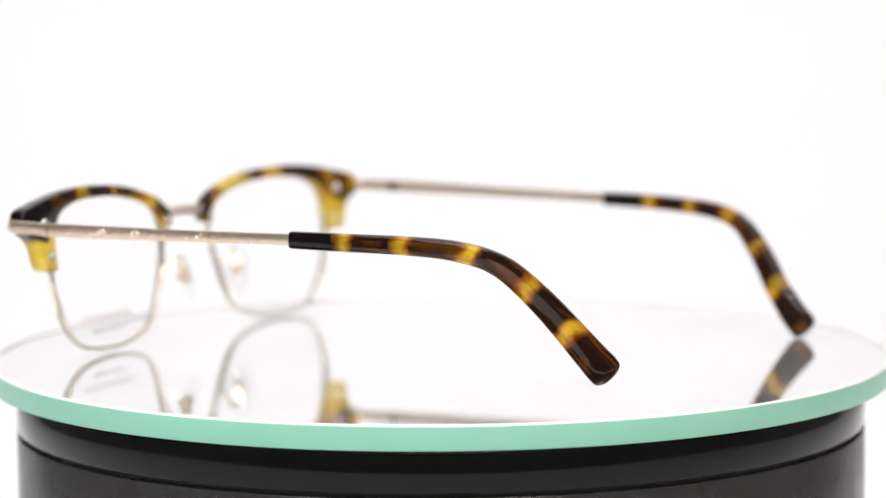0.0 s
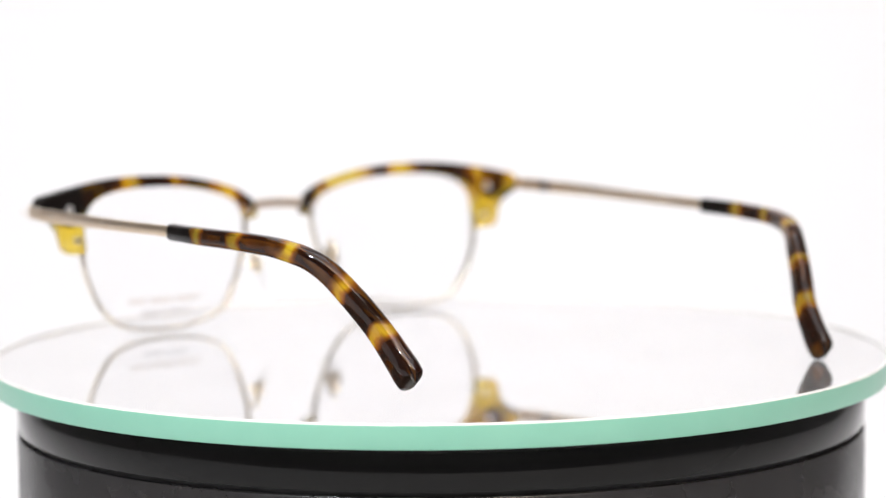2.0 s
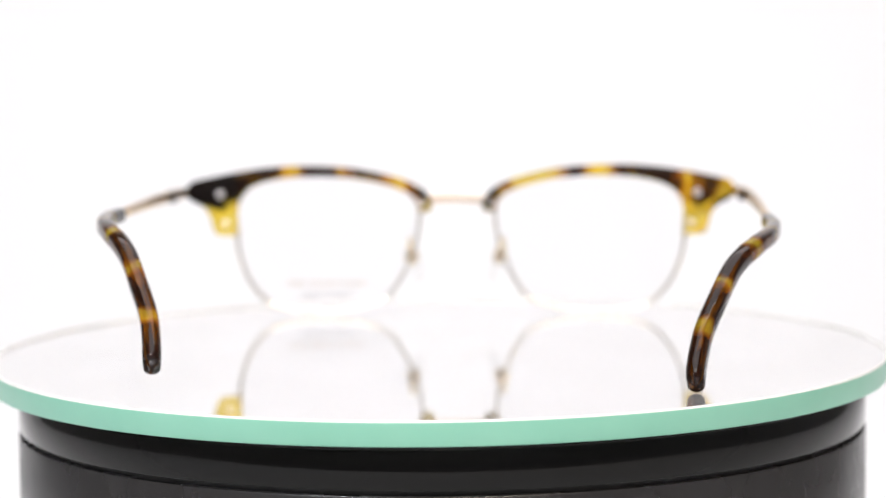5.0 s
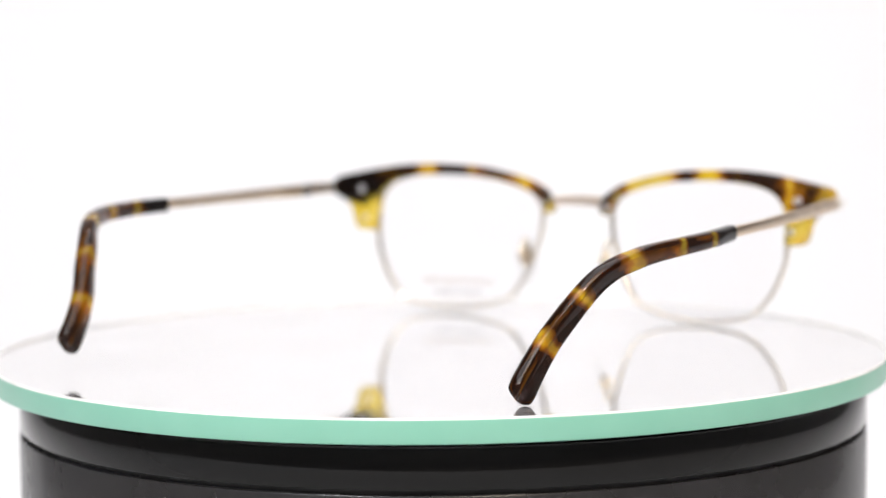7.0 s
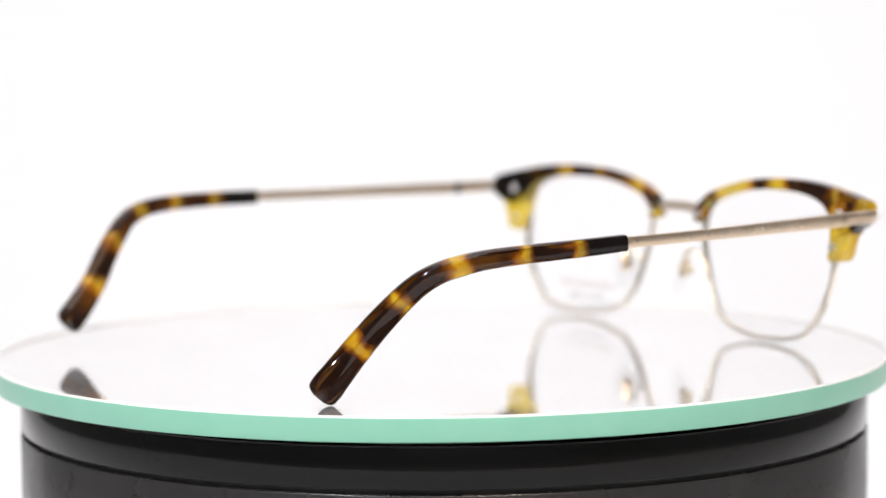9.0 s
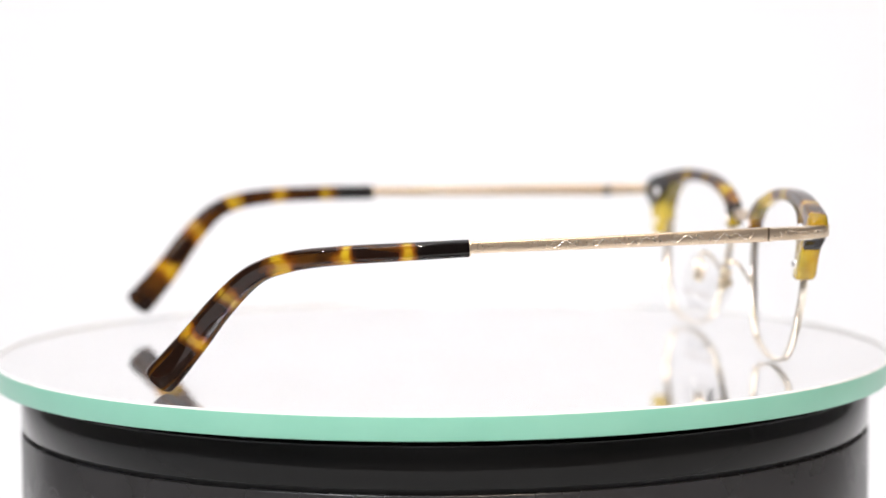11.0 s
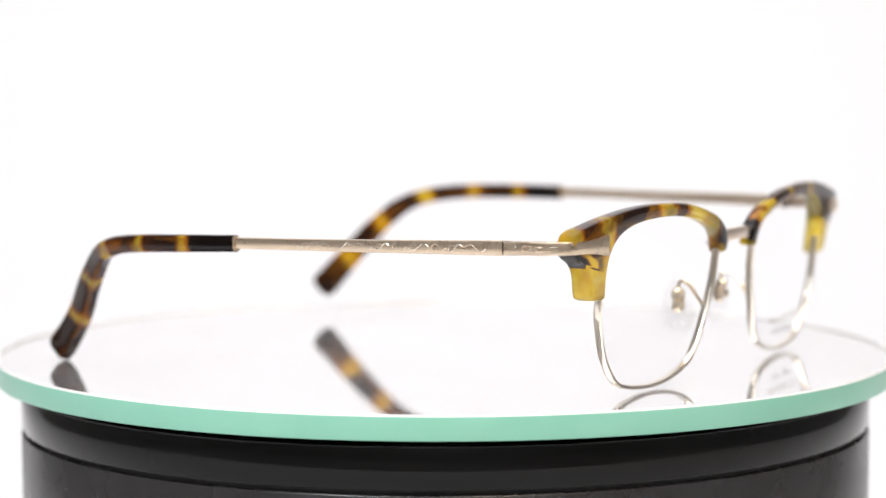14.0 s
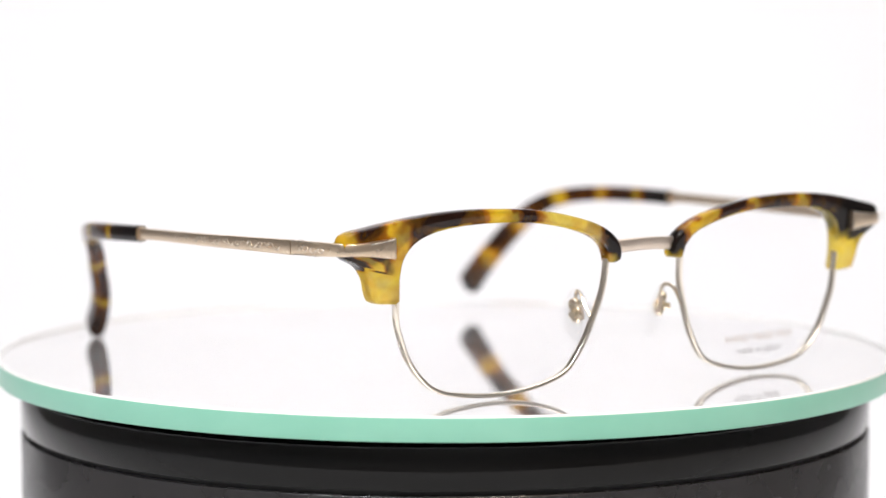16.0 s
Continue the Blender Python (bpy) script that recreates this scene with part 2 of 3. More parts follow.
def tube(bm, path, radius, seg=8, cyclic=False):
    loops = []
    n = len(path)
    up = Vector((0.31, 0.2, 0.93))
    for i, q in enumerate(path):
        a = path[(i - 1) % n] if cyclic else path[max(i - 1, 0)]
        b = path[(i + 1) % n] if cyclic else path[min(i + 1, n - 1)]
        tan = (b - a).normalized()
        u = (up - tan * up.dot(tan)).normalized()
        v = tan.cross(u)
        up = u
        loops.append([q + (u * math.cos(t) + v * math.sin(t)) * radius for t in (2 * math.pi * k / seg for k in range(seg))])
    rings(bm, loops, cyclic=cyclic)


def lathe(profile, seg=128, closed=False):
    bm = bmesh.new()
    rows = [[bm.verts.new((r * math.cos(2 * math.pi * k / seg), r * math.sin(2 * math.pi * k / seg), z)) for k in range(seg)] for r, z in profile]
    pairs = list(zip(rows, rows[1:])) + ([(rows[-1], rows[0])] if closed else [])
    for a, b in pairs:
        for i in range(seg):
            bm.faces.new((a[i], a[(i + 1) % seg], b[(i + 1) % seg], b[i]))
    if not closed:
        bm.faces.new(rows[0][::-1])
        bm.faces.new(rows[-1])
    return bm


def millimetres(bm):
    bmesh.ops.scale(bm, vec=(0.001, 0.001, 0.001), verts=bm.verts)
    return bm


def box(bm, lo, hi, bevel=0.0):
    made = bmesh.ops.create_cube(bm, size=1.0)["verts"]
    for v in made:
        v.co = Vector([lo[i] + (v.co[i] + 0.5) * (hi[i] - lo[i]) for i in range(3)])
    if bevel:
        edges = list({e for v in made for e in v.link_edges})
        bmesh.ops.bevel(bm, geom=edges, offset=bevel, segments=2, affect="EDGES", profile=0.6)


# ---- the studio ----
TABLE_Z = -0.075


# unseen room added for the reflections: grey walls and a dark floor
def room():
    for name, lo, hi, material in (
            ("floor", (-2.5, -2.6, -0.92), (2.5, 2.0, -0.82), FLOOR_PAINT),
            ("ceiling", (-2.5, -2.6, 2.5), (2.5, 2.0, 2.6), WALL_PAINT),
            ("wall_north", (-2.5, 2.0, -0.92), (2.5, 2.1, 2.6), WALL_PAINT),
            ("wall_south", (-2.5, -2.7, -0.92), (2.5, -2.6, 2.6), WALL_PAINT),
            ("wall_east", (2.5, -2.7, -0.92), (2.6, 2.1, 2.6), WALL_PAINT),
            ("wall_west", (-2.6, -2.7, -0.92), (-2.5, 2.1, 2.6), WALL_PAINT)):
        bm = bmesh.new()
        box(bm, lo, hi)
        tagged(part(name, bm, material, None, smooth=False), "plain painted " + name.split("_")[0] + " of the added unseen room", name.split("_")[0], kind="structure")


def backdrop():
    bm = bmesh.new()
    line = [(-0.415, 0.0), (0.2, 0.0), (0.6, 0.0)]
    line += [(0.6 + 0.45 * math.sin(a), 0.45 - 0.45 * math.cos(a)) for a in (radians(10 * k) for k in range(1, 10))]
    line += [(1.05, 0.9), (1.05, 1.35)]
    top = [[bm.verts.new((x, y, TABLE_Z + z)) for y, z in line] for x in (-1.0, -0.5, 0.0, 0.5, 1.0)]
    for a, b in zip(top, top[1:]):
        for i in range(len(line) - 1):
            bm.faces.new((a[i], a[i + 1], b[i + 1], b[i]))
    back = {}
    bm.normal_update()
    for v in list(bm.verts):
        way = sum((f.normal for f in v.link_faces), Vector()).normalized()
        if way.z < 0 or (abs(way.z) < 0.01 and way.y > 0):
            way = -way
        back[v] = bm.verts.new(v.co - way * 0.0012)
    sheet = list(bm.faces)
    rim_edges = [e for e in bm.edges if len(e.link_faces) == 1]
    for f in sheet:
        bm.faces.new([back[v] for v in reversed(f.verts)])
    for e in rim_edges:
        a, b = e.verts
        bm.faces.new((a, b, back[b], back[a]))
    ob = part("backdrop", bm, PAPER, None)
    tagged(ob, "seamless white paper sweep behind the turntable", "backdrop", kind="structure")


def table():
    t = new("table")
    tagged(t, "plain dark grey studio table under the white paper", "table")
    bm = bmesh.new()
    box(bm, (-1.03, -0.43, TABLE_Z - 0.035), (1.03, 0.62, TABLE_Z - 0.003), 0.004)
    part("tabletop", bm, TABLE_GREY, t)
    for x in (-0.98, 0.98):
        for y in (-0.38, 0.57):
            bm = bmesh.new()
            box(bm, (x - 0.02, y - 0.02, -0.82), (x + 0.02, y + 0.02, TABLE_Z - 0.034), 0.003)
            part("leg", bm, STEEL, t)


room()
backdrop()
table()


def turntable():
    t = new("turntable")
    tagged(t, "glossy black plastic motorised display turntable with a groove", "turntable")
    bm = lathe([(99.0, -74.5), (100.6, -73.4), (101.3, -70.0), (101.3, 0.1), (101.15, 0.4), (100.0, 0.45)], 160)
    part("body", millimetres(bm), BLACK_SATIN, t)
    bm = lathe([(99.9, -0.2), (99.9, 2.0)], 128)
    part("groove", millimetres(bm), BLACK_DULL, t, "dull black recessed seam")
    bm = lathe([(100.0, 1.6), (101.05, 1.65), (101.2, 1.85), (101.2, 10.1), (100.9, 10.5), (99.5, 10.6)], 160)
    part("platter", millimetres(bm), BLACK, t)
    bm = lathe([(62, 10.4), (62, 12.02)], 96)
    part("rubber_mat", millimetres(bm), BLACK_DULL, t, "dull black rubber ring under the glass")
    return t


def mirror_disc():
    d = new("mirror_disc")
    tagged(d, "round thick mirror glass disc with a pale green edge", "mirror")
    rad, lo, hi = 106.9, 0.0, 5.3
    bm = lathe([(rad - 0.5, hi - 0.35), (rad - 0.5, hi)], 192)
    part("glass", millimetres(bm), PLATE_GLASS, d, "clear glass surface").visible_shadow = False
    bm = lathe([(rad - 0.3, lo + 0.5), (rad - 0.3, hi - 0.52)], 192)
    part("silvering", millimetres(bm), MIRROR, d, "mirror silvering in the glass")
    bm = lathe([(rad - 0.28, lo), (rad - 0.2, lo), (rad, lo + 0.25), (rad, hi - 0.4), (rad - 0.1, hi - 0.4), (rad - 0.28, hi - 0.53)], 192, closed=True)
    part("edge", millimetres(bm), EDGE, d, "ground pale green glass edge")
    bm = lathe([(rad - 0.01, hi - 0.39), (rad - 0.3, hi + 0.01), (rad - 0.49, hi + 0.01), (rad - 0.31, hi - 0.51), (rad - 0.27, hi - 0.51), (rad - 0.09, hi - 0.39)], 192, closed=True)
    part("chamfer", millimetres(bm), EDGE_CHAMFER, d, "pale ground chamfer")
    return d


# ---- the eyeglasses, in millimetres: x to the wearer's right, y forward, z above the glass ----
Z0 = 17.3


def front_y(x, z):
    """The front face of the frame: gently wrapped round and leaning back below."""
    return 77.0 - 0.0009 * x * x - 0.10 * (46.0 - Z0 - z)


def zz(points, dz=0.0):
    return [(x, 0.0, z - Z0 + dz) for x, z in points]


BROW_OUTER = zz([(7.2, 44.8), (6.9, 46.6), (7.8, 49.0), (10.5, 51.4), (15.0, 53.5), (22.6, 55.5), (30, 56.7), (38, 57.2), (46, 57.3), (54, 56.8), (62, 55.7), (69, 54.4), (73.6, 53.3), (74.8, 51.2), (74.0, 48.6), (70.5, 46.6), (68.6, 44.0), (67.8, 41.0), (66.8, 38.9)])
BROW_INNER = zz([(10.4, 44.5), (10.7, 46.0), (11.7, 48.0), (13.9, 49.9), (17.7, 51.4), (23.0, 52.8), (30, 53.9), (38, 54.3), (46, 54.1), (52, 53.3), (56.5, 51.9), (59.0, 50.1), (60.3, 48.3), (60.9, 46.8), (61.1, 45.5), (61.3, 44.0), (61.3, 42.5), (61.2, 41.0), (61.0, 38.6)])
RIM = zz([(61.4, 43.0), (61.2, 35.6), (60.0, 31.4), (58.0, 26.8), (54.8, 22.7), (51.2, 20.0), (46.0, 18.6), (38.0, 17.9), (31.0, 18.25), (24.5, 19.5), (19.6, 21.5), (16.8, 24.6), (14.4, 28.8), (12.3, 34.2), (10.7, 39.4), (10.2, 45.4)])


def mirrored(points, side):
    return [Vector((q[0] * side, q[1], q[2])) for q in points]


def trim_x(x, side):
    """The two halves differ a little in width."""
    if side > 0:
        return x - 0.3 * min(1.0, max(0.0, (x - 60) / 12))
    return x - 0.9 * min(1.0, max(0.0, (x - 46) / 16))


def set_grain(me, values):
    at = me.attributes.new("grain", "FLOAT_VECTOR", "POINT")
    at.data.foreach_set("vector", [c for v in values for c in v])


def brow(g, side, material):
    outer, inner = spline(BROW_OUTER, 4), spline(BROW_INNER, 4)
    bm = bmesh.new()
    loops, n = [], len(outer)
    for i, (a, b) in enumerate(zip(outer, inner)):
        s = i / (n - 1)
        deep = 3.4 + 0.9 * min(1.0, max(0.0, (s - 0.35) / 0.35))
        width = (a - b).length
        mid = (a + b) / 2
        up = (a - b).normalized()
        r = min(0.85, width * 0.3)
        tuck = 1.0 if 0 < i < n - 1 else 0.8
        loop = []
        for u, v in rounded(deep * tuck, width * tuck, r, 3):
            q = mid + up * v
            y = front_y(q.x, q.z) - deep / 2 + u
            loop.append(Vector((trim_x(q.x, side) * side, y, q.z)))
        loops.append(loop)
    rings(bm, loops)
    millimetres(bm)
    ob = part("brow", bm, material, g, "glossy tortoiseshell acetate brow")
    me = ob.data
    along = me.attributes.new("along", "FLOAT", "POINT")
    foot = me.attributes.new("foot", "FLOAT", "POINT")
    xs = [abs(v.co.x) * 1000 for v in me.vertices]
    zs = [v.co.z * 1000 + Z0 for v in me.vertices]
    along.data.foreach_set("value", [x - 0.35 * (z - 52 - 4 * min(1.0, max(0.0, (55 - x) / 10))) + (12 * min(1.0, max(0.0, (50.0 - z) / 1.5)) if x > 69.5 else 0) for x, z in zip(xs, zs)])
    count = 16
    lay = rounded(2.0, 2.0, 0.6, 3)
    set_grain(me, [(x / 4.5 + 5 * side, lay[i % count][0] * 0.5, z / 4.0) for i, (x, z) in enumerate(zip(xs, zs))])
    def foot_depth(i, x, z):
        """How far a point lies in the clear amber foot or in the lens edge painted as lit through."""
        if x > 69.0 and z > 45.8:
            return -9.0
        bevel = (-lay[i % count][1] - 0.72) * 15 if 46 < x < 64 or 15 < x < 31 else -9.0
        if x > 62 or (x > 40 and z < 47.5):
            return max(bevel, min((48.4 - z) * 0.8, 72.0 - x + (46.2 - z)))
        return max(bevel, 45.6 - z)
    foot.data.foreach_set("value", [foot_depth(i, x, z) for i, (x, z) in enumerate(zip(xs, zs))])
    return ob


def rivet(g, x, y, z, r, parent_name="rivet"):
    bm = bmesh.new()
    rows = [(r, 0.6), (r, -0.1), (r * 0.9, -0.35), (r * 0.55, -0.5), (0.14, -0.52)]
    loops = [[Vector((x + a * math.cos(2 * math.pi * k / 20), y + b, z + a * math.sin(2 * math.pi * k / 20))) for k in range(20)] for a, b in rows]
    rings(bm, loops)
    head = part(parent_name, millimetres(bm), RIVET, g, "polished steel rivet head")
    for turn in (0, 90):
        bm = bmesh.new()
        box(bm, (-r * 0.6, -0.06, -0.09), (r * 0.6, 0.06, 0.09))
        bmesh.ops.rotate(bm, verts=bm.verts, matrix=Matrix.Rotation(radians(turn + 30), 3, "Y"))
        bmesh.ops.translate(bm, verts=bm.verts, vec=(x, y - 0.52, z))
        part("slot", millimetres(bm), HINGE, head, smooth=False)


def rim(g, side):
    line = [Vector((trim_x(q.x, side) * side, front_y(q.x, q.z) - 1.5, q.z)) for q in spline(RIM, 6)]
    bm = bmesh.new()
    sweep(bm, line, lambda s: (1.8, 0.9), Vector((0, 1, 0)), 0.4, 3)
    ob = part("rim", millimetres(bm), RIM_GOLD, g, "thin champagne gold metal lower rim")
    # engraved scrolls on the rim's outer flank
    bm = bmesh.new()
    n = len(line)
    for i in range(3, 34, 4):
        a, b = line[i], line[i + 3]
        tan = (b - a).normalized()
        out = tan.cross(Vector((0, 1, 0))).normalized()
        if out.x * side < 0:
            out = -out
        path = [a.lerp(b, k / 10) + out * 0.47 + Vector((0, 0.55 * math.sin(2 * math.pi * k / 10), 0)) for k in range(11)]
        tube(bm, path, 0.085, 5)
    part("scroll_engraving", millimetres(bm), ENGRAVED, ob)["kind"] = "stuff"
    return line


def lens(g, side):
    inner = [q for q in spline(BROW_INNER[2:], 3)][::-1]
    low = [q for q in spline(RIM, 4)]
    ring = [q for q in low] + [q for q in inner[::-1] if q.z > 45.5 - Z0 and q.x < 61]
    bm = bmesh.new()
    cx, cz = 36.5, 37.0 - Z0
    faces = []
    for dy, flip in ((-1.3, False), (-2.5, True)):
        rows = []
        for f in (1.0, 0.8, 0.55, 0.3):
            row = []
            for q in ring:
                x, z = cx + (q.x - cx) * f, cz + (q.z - cz) * f
                bulge = 0.9 * (1 - f * f)
                row.append(bm.verts.new((trim_x(x, side) * side, front_y(x, z) + dy + bulge, z)))
            rows.append(row)
        centre = bm.verts.new((cx * side, front_y(cx, cz) + dy + 0.9, cz))
        n = len(ring)
        for a, b in zip(rows, rows[1:]):
            for i in range(n):
                bm.faces.new((a[i], a[(i + 1) % n], b[(i + 1) % n], b[i]))
        for i in range(n):
            bm.faces.new((rows[-1][i], rows[-1][(i + 1) % n], centre))
        faces.append(rows[0])
    n = len(ring)
    for i in range(n):
        bm.faces.new((faces[0][i], faces[0][(i + 1) % n], faces[1][(i + 1) % n], faces[1][i]))
    ob = part("lens", millimetres(bm), LENS, g, "clear plastic demo lens")
    ob.visible_shadow = False
    return ob


def lens_print(owner):
    for words, width, x0, z, material in (("HAND MADE ITEM", 21.0, -35.6, 24.4, PRINT_GOLD), ("made in japan", 14.2, -35.6, 21.6, PRINT_DARK)):
        curve = bpy.data.curves.new("print", "FONT")
        curve.body, curve.align_x, curve.size = words, "CENTER", 2.3
        tmp = bpy.data.objects.new("print", curve)
        scene.collection.objects.link(tmp)
        bpy.context.view_layer.update()
        me = bpy.data.meshes.new_from_object(tmp.evaluated_get(bpy.context.evaluated_depsgraph_get()))
        bpy.data.objects.remove(tmp)
        xs = [v.co.x for v in me.vertices]
        k = width / (max(xs) - min(xs))
        for v in me.vertices:
            x, zl = x0 - v.co.x * k, z - Z0 + v.co.y
            v.co = Vector((x, front_y(abs(x), zl) - 0.75, zl)) * 0.001
        me.materials.append(material)
        ob = new("printed_words", me)
        ob.parent = owner


def bridge(g):
    bm = bmesh.new()
    path = spline([(-10.4, 74.4, 46.9 - Z0), (-8.4, 75.2, 47.7 - Z0), (-4, 75.9, 48.1 - Z0), (0, 76.1, 48.2 - Z0), (4, 75.9, 48.1 - Z0), (8.4, 75.2, 47.7 - Z0), (10.4, 74.4, 46.9 - Z0)], 5)
    sweep(bm, path, lambda s: (2.7 + 0.4 * (2 * s - 1) ** 2, 1.6), Vector((0, 0, 1)), 0.5, 3)
    part("bridge", millimetres(bm), BRIDGE_GOLD, g, "champagne gold metal bridge")


def nose_pad(g, side):
    bm = bmesh.new()
    path = spline([(side * 12.9, 73.6, 32.6 - Z0), (side * 13.1, 72.0, 35.0 - Z0), (side * 13.0, 70.2, 37.3 - Z0), (side * 12.6, 68.4, 38.0 - Z0), (side * 12.1, 67.3, 37.3 - Z0), (side * 12.0, 67.0, 34.6 - Z0)], 6)
    tube(bm, path, 0.40, 8)
    part("pad_arm", millimetres(bm), GOLD_BRIGHT, g, "bent pale gold wire pad arm")
    turn = Matrix.Rotation(radians(side * 24), 3, "Z") @ Matrix.Rotation(radians(side * 14), 3, "Y")
    bm = bmesh.new()
    bmesh.ops.create_uvsphere(bm, u_segments=24, v_segments=14, radius=1.0)
    for v in bm.verts:
        wide = 1.0 - 0.18 * v.co.z
        v.co = turn @ Vector((v.co.x * 1.5, v.co.y * 3.7 * wide, v.co.z * 6.6)) + Vector((side * 10.9, 66.6, 32.2 - Z0))
    pad = part("nose_pad", millimetres(bm), SILICONE, g, "clear soft silicone nose pad")
    pad.visible_shadow = False
    bm = bmesh.new()
    box(bm, (-0.45, -1.4, -1.9), (0.45, 1.4, 1.9), 0.35)
    bmesh.ops.rotate(bm, verts=bm.verts, matrix=turn)
    bmesh.ops.translate(bm, verts=bm.verts, vec=(side * 11.35, 66.9, 33.4 - Z0))
    part("pad_plate", millimetres(bm), BRIDGE_GOLD, g, "pale gold plate behind the pad")
    bm = bmesh.new()
    axis = turn @ Vector((side, 0, 0))
    mid = Vector((side * 11.6, 67.0, 33.4 - Z0))
    tube(bm, [mid - axis * 1.2, mid + axis * 0.6, mid + axis * 2.4], 0.85, 14)
    part("pad_barrel", millimetres(bm), GOLD_BRIGHT, g, "short pale gold barrel holding the pad")
    for dz, r in ((1.25, 1.55), (-1.3, 1.45)):
        bm = bmesh.new()
        bmesh.ops.create_uvsphere(bm, u_segments=16, v_segments=10, radius=1.0)
        for v in bm.verts:
            q = [math.copysign(abs(a) ** 0.8, a) for a in v.co]
            v.co = turn @ Vector((q[0] * 1.0, q[1] * r, q[2] * r + dz)) + Vector((side * 11.9, 67.0, 33.6 - Z0))
        part("pad_clip", millimetres(bm), GOLD_BRIGHT, g, "polished gold pad clip")


def end_piece(g, side):
    # flared plate on the front, wrapped round the corner to the hinge
    bm = bmesh.new()
    line = spline([(63.4, 74.15, 50.2 - Z0), (67, 73.85, 50.2 - Z0), (70.6, 73.3, 50.2 - Z0), (73.5, 72.0, 50.2 - Z0), (75.2, 69.9, 50.2 - Z0), (76.2, 67.0, 50.2 - Z0), (77.0, 62.0, 50.1 - Z0), (77.5, 58.2, 50.0 - Z0)], 5)
    loops, n = [], len(line)
    for i, q in enumerate(line):
        tan = (line[min(i + 1, n - 1)] - line[max(i - 1, 0)]).normalized()
        out = Vector((tan.y, -tan.x, 0)).normalized()
        if out.x + out.y < 0:
            out = -out
        h = 2.55 + 1.85 * max(0.0, 1 - i / 11) ** 1.4
        h += 0.5 * max(0.0, (i - 12) / (n - 13))
        loops.append([Vector(((q + out * a).x * side, (q + out * a).y, q.z + b)) for a, b in rounded(1.3, h, 0.3, 2)])
    rings(bm, loops)
    ob = part("end_piece", millimetres(bm), GOLD, g, "champagne gold flared end piece")
    bm = bmesh.new()
    for k in range(4):
        c = Vector((77.80, 60.2 + 3.0 * k, 50.1 - Z0))
        path = [Vector(((c.x) * side, c.y + 1.25 * math.cos(a) * (1 - 0.05 * a), c.z + (0.75 * math.sin(a) * (1 - 0.08 * a)) * (1 if k % 2 else -1))) for a in (0.45 * j for j in range(16))]
        tube(bm, path, 0.085, 5)
    for dz in (-1.35, 1.35):
        tube(bm, [Vector((77.98 * side, 58.4, 50.05 - Z0 + dz)), Vector((77.9 * side, 63, 50.15 - Z0 + dz)), Vector((77.5 * side, 68, 50.2 - Z0 + dz))], 0.11, 5)
    part("scroll_engraving", millimetres(bm), ENGRAVED, ob)["kind"] = "stuff"
    # scroll on the flared plate
    bm = bmesh.new()
    for k, sgn in ((0, 1), (1, -1)):
        path = [Vector(((65.0 + 1.9 * k + 0.75 * math.cos(a) * (1 - 0.08 * a)) * side, 74.62 - 0.2 * k, 50.2 - Z0 + (0.75 - 0.25 * k) * math.sin(a) * (1 - 0.08 * a) * sgn)) for a in (0.5 * j for j in range(10))]
        tube(bm, path, 0.07, 5)
    for edge in (-1, 1):
        tube(bm, [Vector((x * side, y, 50.2 - Z0 + edge * h)) for x, y, h in ((63.55, 74.8, 1.95), (66.0, 74.55, 1.4), (69.0, 74.25, 1.08))], 0.09, 5)
    tube(bm, [Vector((63.5 * side, 74.8, 50.2 - Z0 + h)) for h in (-1.95, 0, 1.95)], 0.09, 5)
    part("scroll_engraving", millimetres(bm), ENGRAVED, ob)["kind"] = "stuff"
    # hinge knuckles inside
    for k, dz in enumerate((-0.95, 0.0, 0.95)):
        bm = bmesh.new()
        tube(bm, [Vector((75.9 * side, 58.0, 50.0 - Z0 + dz - 0.42)), Vector((75.9 * side, 58.0, 50.0 - Z0 + dz + 0.42))], 0.95, 14)
        part("hinge_knuckle", millimetres(bm), HINGE, g)


TWIST = 6.0
HINGE_POINT = Vector((77.2, 58.0, 50.0 - Z0))


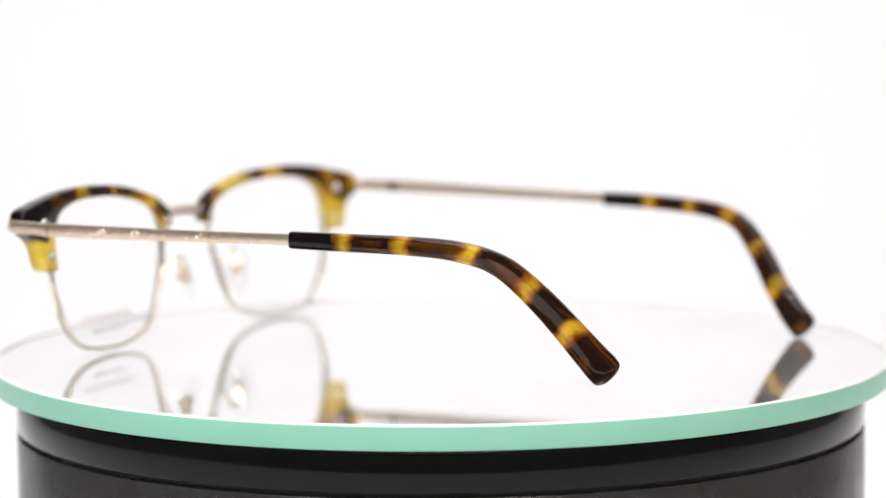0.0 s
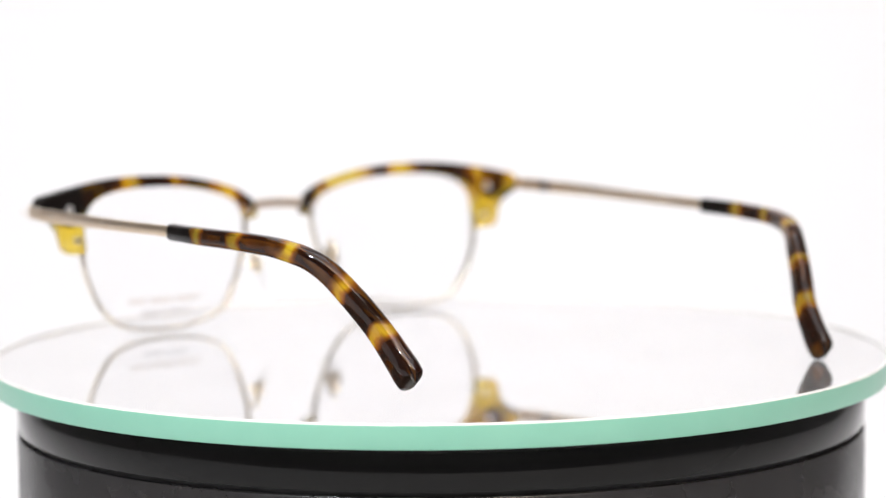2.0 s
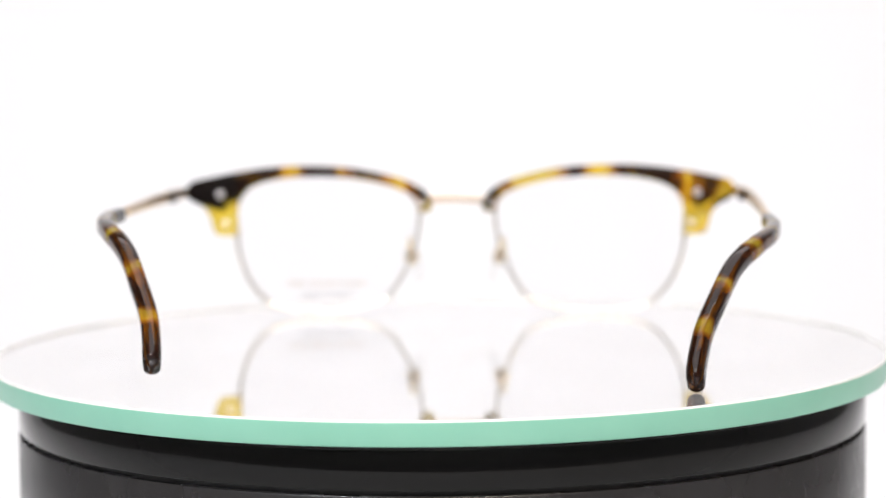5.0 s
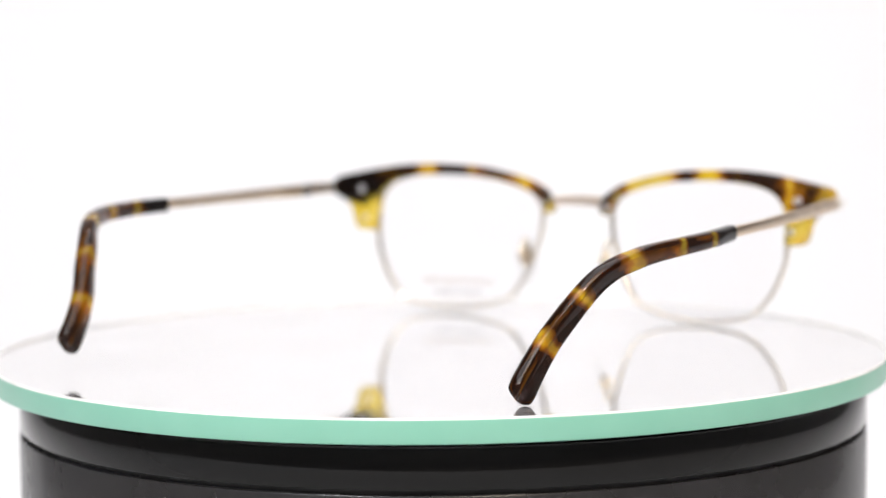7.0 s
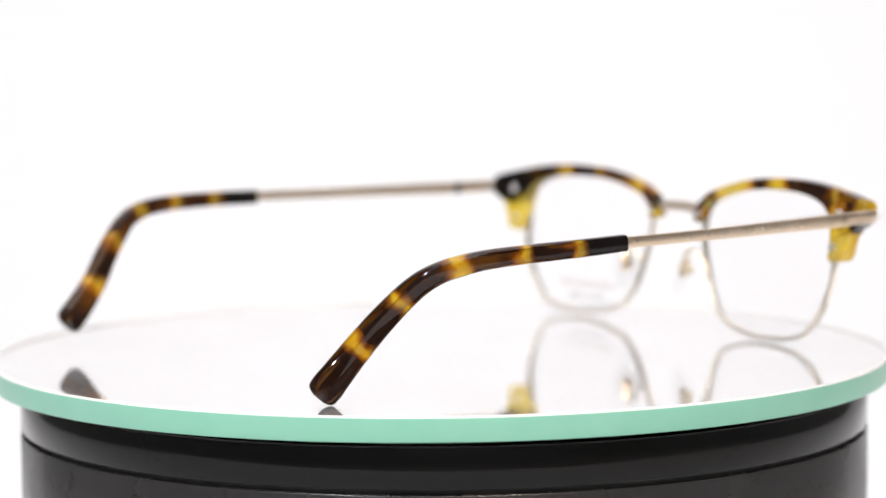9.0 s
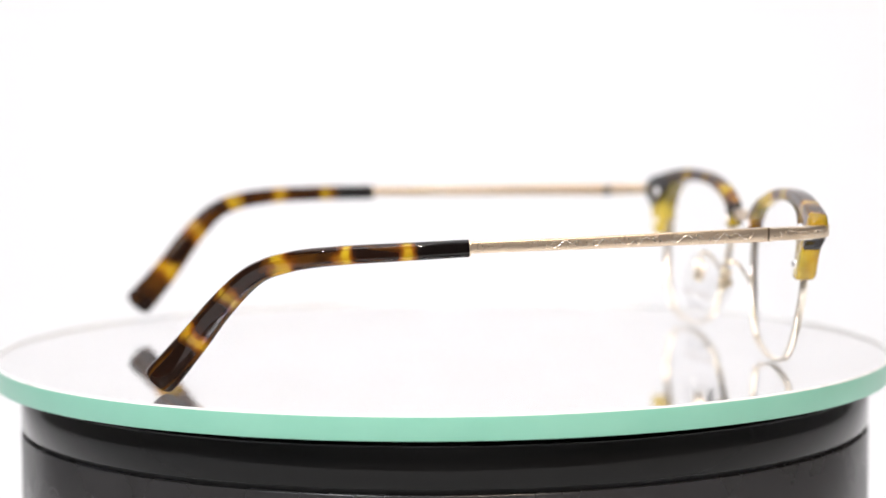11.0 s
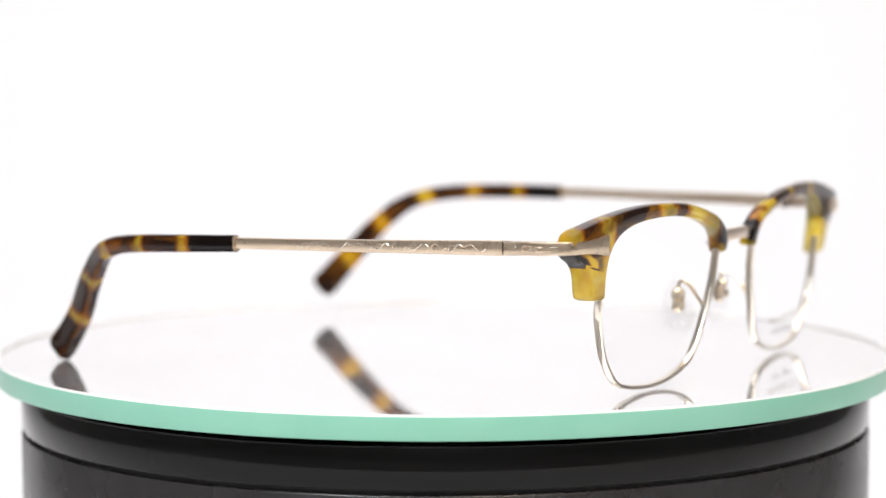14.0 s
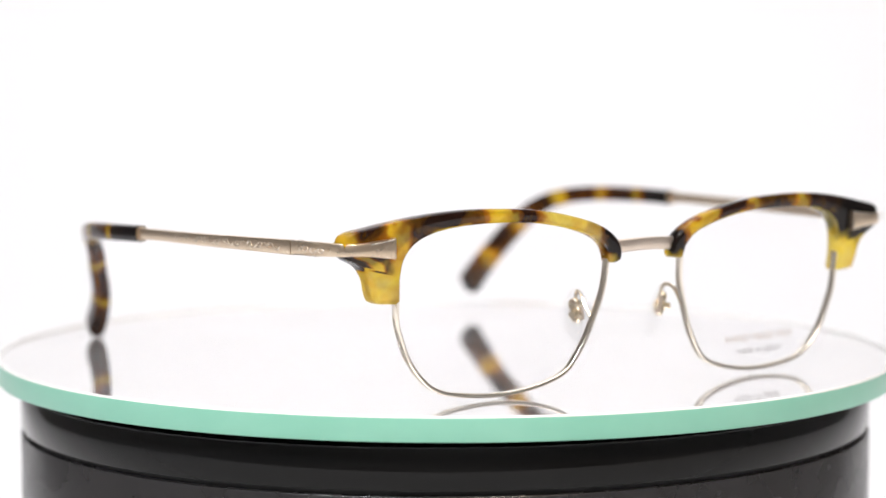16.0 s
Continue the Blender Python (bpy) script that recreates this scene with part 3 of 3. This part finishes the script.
def temple(g, side, lift, toe, inset):
    def put(q):
        d = Vector(q) - HINGE_POINT
        a = radians(lift)
        d = Vector((d.x, d.y * math.cos(a) + d.z * math.sin(a), d.z * math.cos(a) - d.y * math.sin(a)))
        d.rotate(Euler((0, 0, radians(-toe))))
        d += HINGE_POINT
        return Vector((d.x * side, d.y, d.z))
    line = [put(q) for q in spline([(77.5, 57.9, 50.0 - Z0), (78.3, 40, 49.65 - Z0), (78.6, 20, 49.2 - Z0), (78.5, -5, 48.75 - Z0), (78.2, -9, 48.6 - Z0)], 8)]
    bm = bmesh.new()
    sweep(bm, line, lambda s: (1.25, 3.1 - 0.65 * min(1, s * 1.6)), Vector((1, 0, 0)), 0.35, 2)
    bar = part("temple", millimetres(bm), GOLD, g, "slim champagne gold metal temple with scroll engraving")
    # engraved scrollwork on both flanks
    for flank, first, last in ((1, 54.5, 3.0), (-1, 54.5, 6.0)):
        bm = bmesh.new()
        y, k = first, 0
        while y > last:
            length = 3.7 if k % 3 else 5.0
            path, curl = [], []
            for j in range(15):
                f = j / 14
                yy = y - length * f
                zc = 50.0 - 0.0205 * (58 - yy) - Z0
                xc = 78.6 - 0.0011 * (yy - 20) ** 2 * (0.55 if yy > 20 else 0.3)
                path.append(put((xc + flank * 0.60, yy, zc + 0.72 * math.sin(2 * math.pi * f) * (1 if k % 2 else -1))))
                a = 0.42 * j
                curl.append(put((xc + flank * 0.60, y - length * 0.72 + 0.8 * math.cos(a) * (1 - 0.05 * a), zc + 0.62 * math.sin(a) * (1 - 0.08 * a))))
            tube(bm, path, 0.085, 5)
            tube(bm, curl, 0.075, 5)
            y -= length + 0.25
            k += 1
        part("scroll_engraving", millimetres(bm), ENGRAVED, bar)["kind"] = "stuff"
    # acetate tip
    mid = spline([(78.2, -6.8, 48.6), (78.6, -19.5, 48.2), (76.8, -32.5, 47.6), (74.3, -40.3, 46.8), (72.3, -44.8, 45.8), (69.9, -49.0, 44.2), (67.3, -53.0, 41.2), (64.4, -58.0, 35.6), (61.6, -62.6, 29.4), (60.2, -67.5, 23.4), (59.75, -70.4, 20.2)], 6)
    path = [put((q.x - (inset if q.y < -45 else 0) * min(1.0, (-45 - q.y) / 22), q.y, q.z - Z0)) for q in mid]
    bm = bmesh.new()

    def girth(s):
        close = 1 - 0.07 * max(0, (s - 0.94) / 0.06) ** 2
        return ((3.1 + 1.0 * min(1, s * 1.4)) * close, (3.65 + 0.7 * min(1, s / 0.5) + 3.3 * max(0, (s - 0.5) / 0.5)) * close)
    sweep(bm, path, girth, Vector((1, 0, 0)), lambda s: 1.15 + 0.85 * min(1.0, max(0.0, (s - 0.45) / 0.35)), 4, end_round=0.8, twist=lambda s: TWIST * (1 if side > 0 else -1) * min(1.0, max(0.0, (s - 0.4) / 0.3)))
    millimetres(bm)
    tip = part("temple_tip", bm, TORT_TIP, g, "banded tortoiseshell acetate temple tip", crease=85)
    # distance along the tip
    arc = [0.0]
    for a, b in zip(path, path[1:]):
        arc.append(arc[-1] + (b - a).length)
    me = tip.data
    at = me.attributes.new("along", "FLOAT", "POINT")
    ring = 20
    lay = rounded(2.0, 2.0, 0.9, 4)
    set_grain(me, [(arc[min(i // ring, len(arc) - 1)] / 11 + 3.7 * side, lay[i % ring][0] * 1.7, lay[i % ring][1] * 1.7) for i in range(len(me.vertices))])
    at.data.foreach_set("value", [arc[min(i // ring, len(arc) - 1)] for i in range(len(me.vertices))])
    bm = bmesh.new()
    sweep(bm, [path[0] + (path[0] - path[1]).normalized() * 0.35, path[0] + (path[1] - path[0]).normalized() * 0.1], lambda s: (2.7, 3.35), Vector((1, 0, 0)), 1.0, 3)
    part("ferrule", millimetres(bm), GOLD, g, "thin metal collar")
    return tip


def eyeglasses():
    g = new("eyeglasses")
    tagged(g, "tortoiseshell browline eyeglasses with champagne gold metal temples", "eyeglasses")
    for side, material, lift, toe, inset in ((1, TORT_BROW_B, -0.2, 0.0, 1.1), (-0.985, TORT_BROW_A, 1.55, 0.6, 0.3)):
        brow(g, side, material)
        rim(g, side)
        glass = lens(g, side)
        if side < 0:
            lens_print(glass)
        nose_pad(g, side)
        end_piece(g, side)
        temple(g, side, lift, toe, inset)
        rivet(g, side * 64.8, front_y(64.8, 50.2 - Z0) - 4.5, 50.0 - Z0, 1.15)
        rivet(g, side * 63.2, front_y(63.2, 42.3 - Z0) - 4.5, 42.2 - Z0, 0.95)
        rivet(g, side * 9.4, front_y(9.4, 46.4 - Z0) - 3.6, 46.6 - Z0, 0.8)
    bridge(g)
    return g


base = turntable()
disc = mirror_disc()
specs = eyeglasses()


def motions():
    """The turntable goes round clockwise at an even pace, with a slight wobble of the glass on it."""
    rows_base, rows_disc, rows_specs = [], [], []
    steps = 64
    for i in range(steps + 1):
        t = 16.0 * i / steps
        turn = 3.349 + 12.894 * (t - 8.0)
        spin = pose(0, 0, 0, 0, 0, -turn)
        fixed = pose(0, 0, 0, -0.063, -0.095, 0)
        rows_base.append((t, fixed @ spin @ pose(0.0001, 0.0005, 0, -0.141, -0.135, 0)))
        rows_disc.append((t, spin @ pose(-0.0007, 0.0006, 0.0120, -0.218, -0.424, 0)))
        rows_specs.append((t, pose(0, 0, 0, 0, 0, -turn - 38.99) @ pose(-0.00065, 0, Z0 / 1000, 0, -0.25, 0)))
    walk(base, rows_base)
    walk(disc, rows_disc)
    walk(specs, rows_specs)


motions()
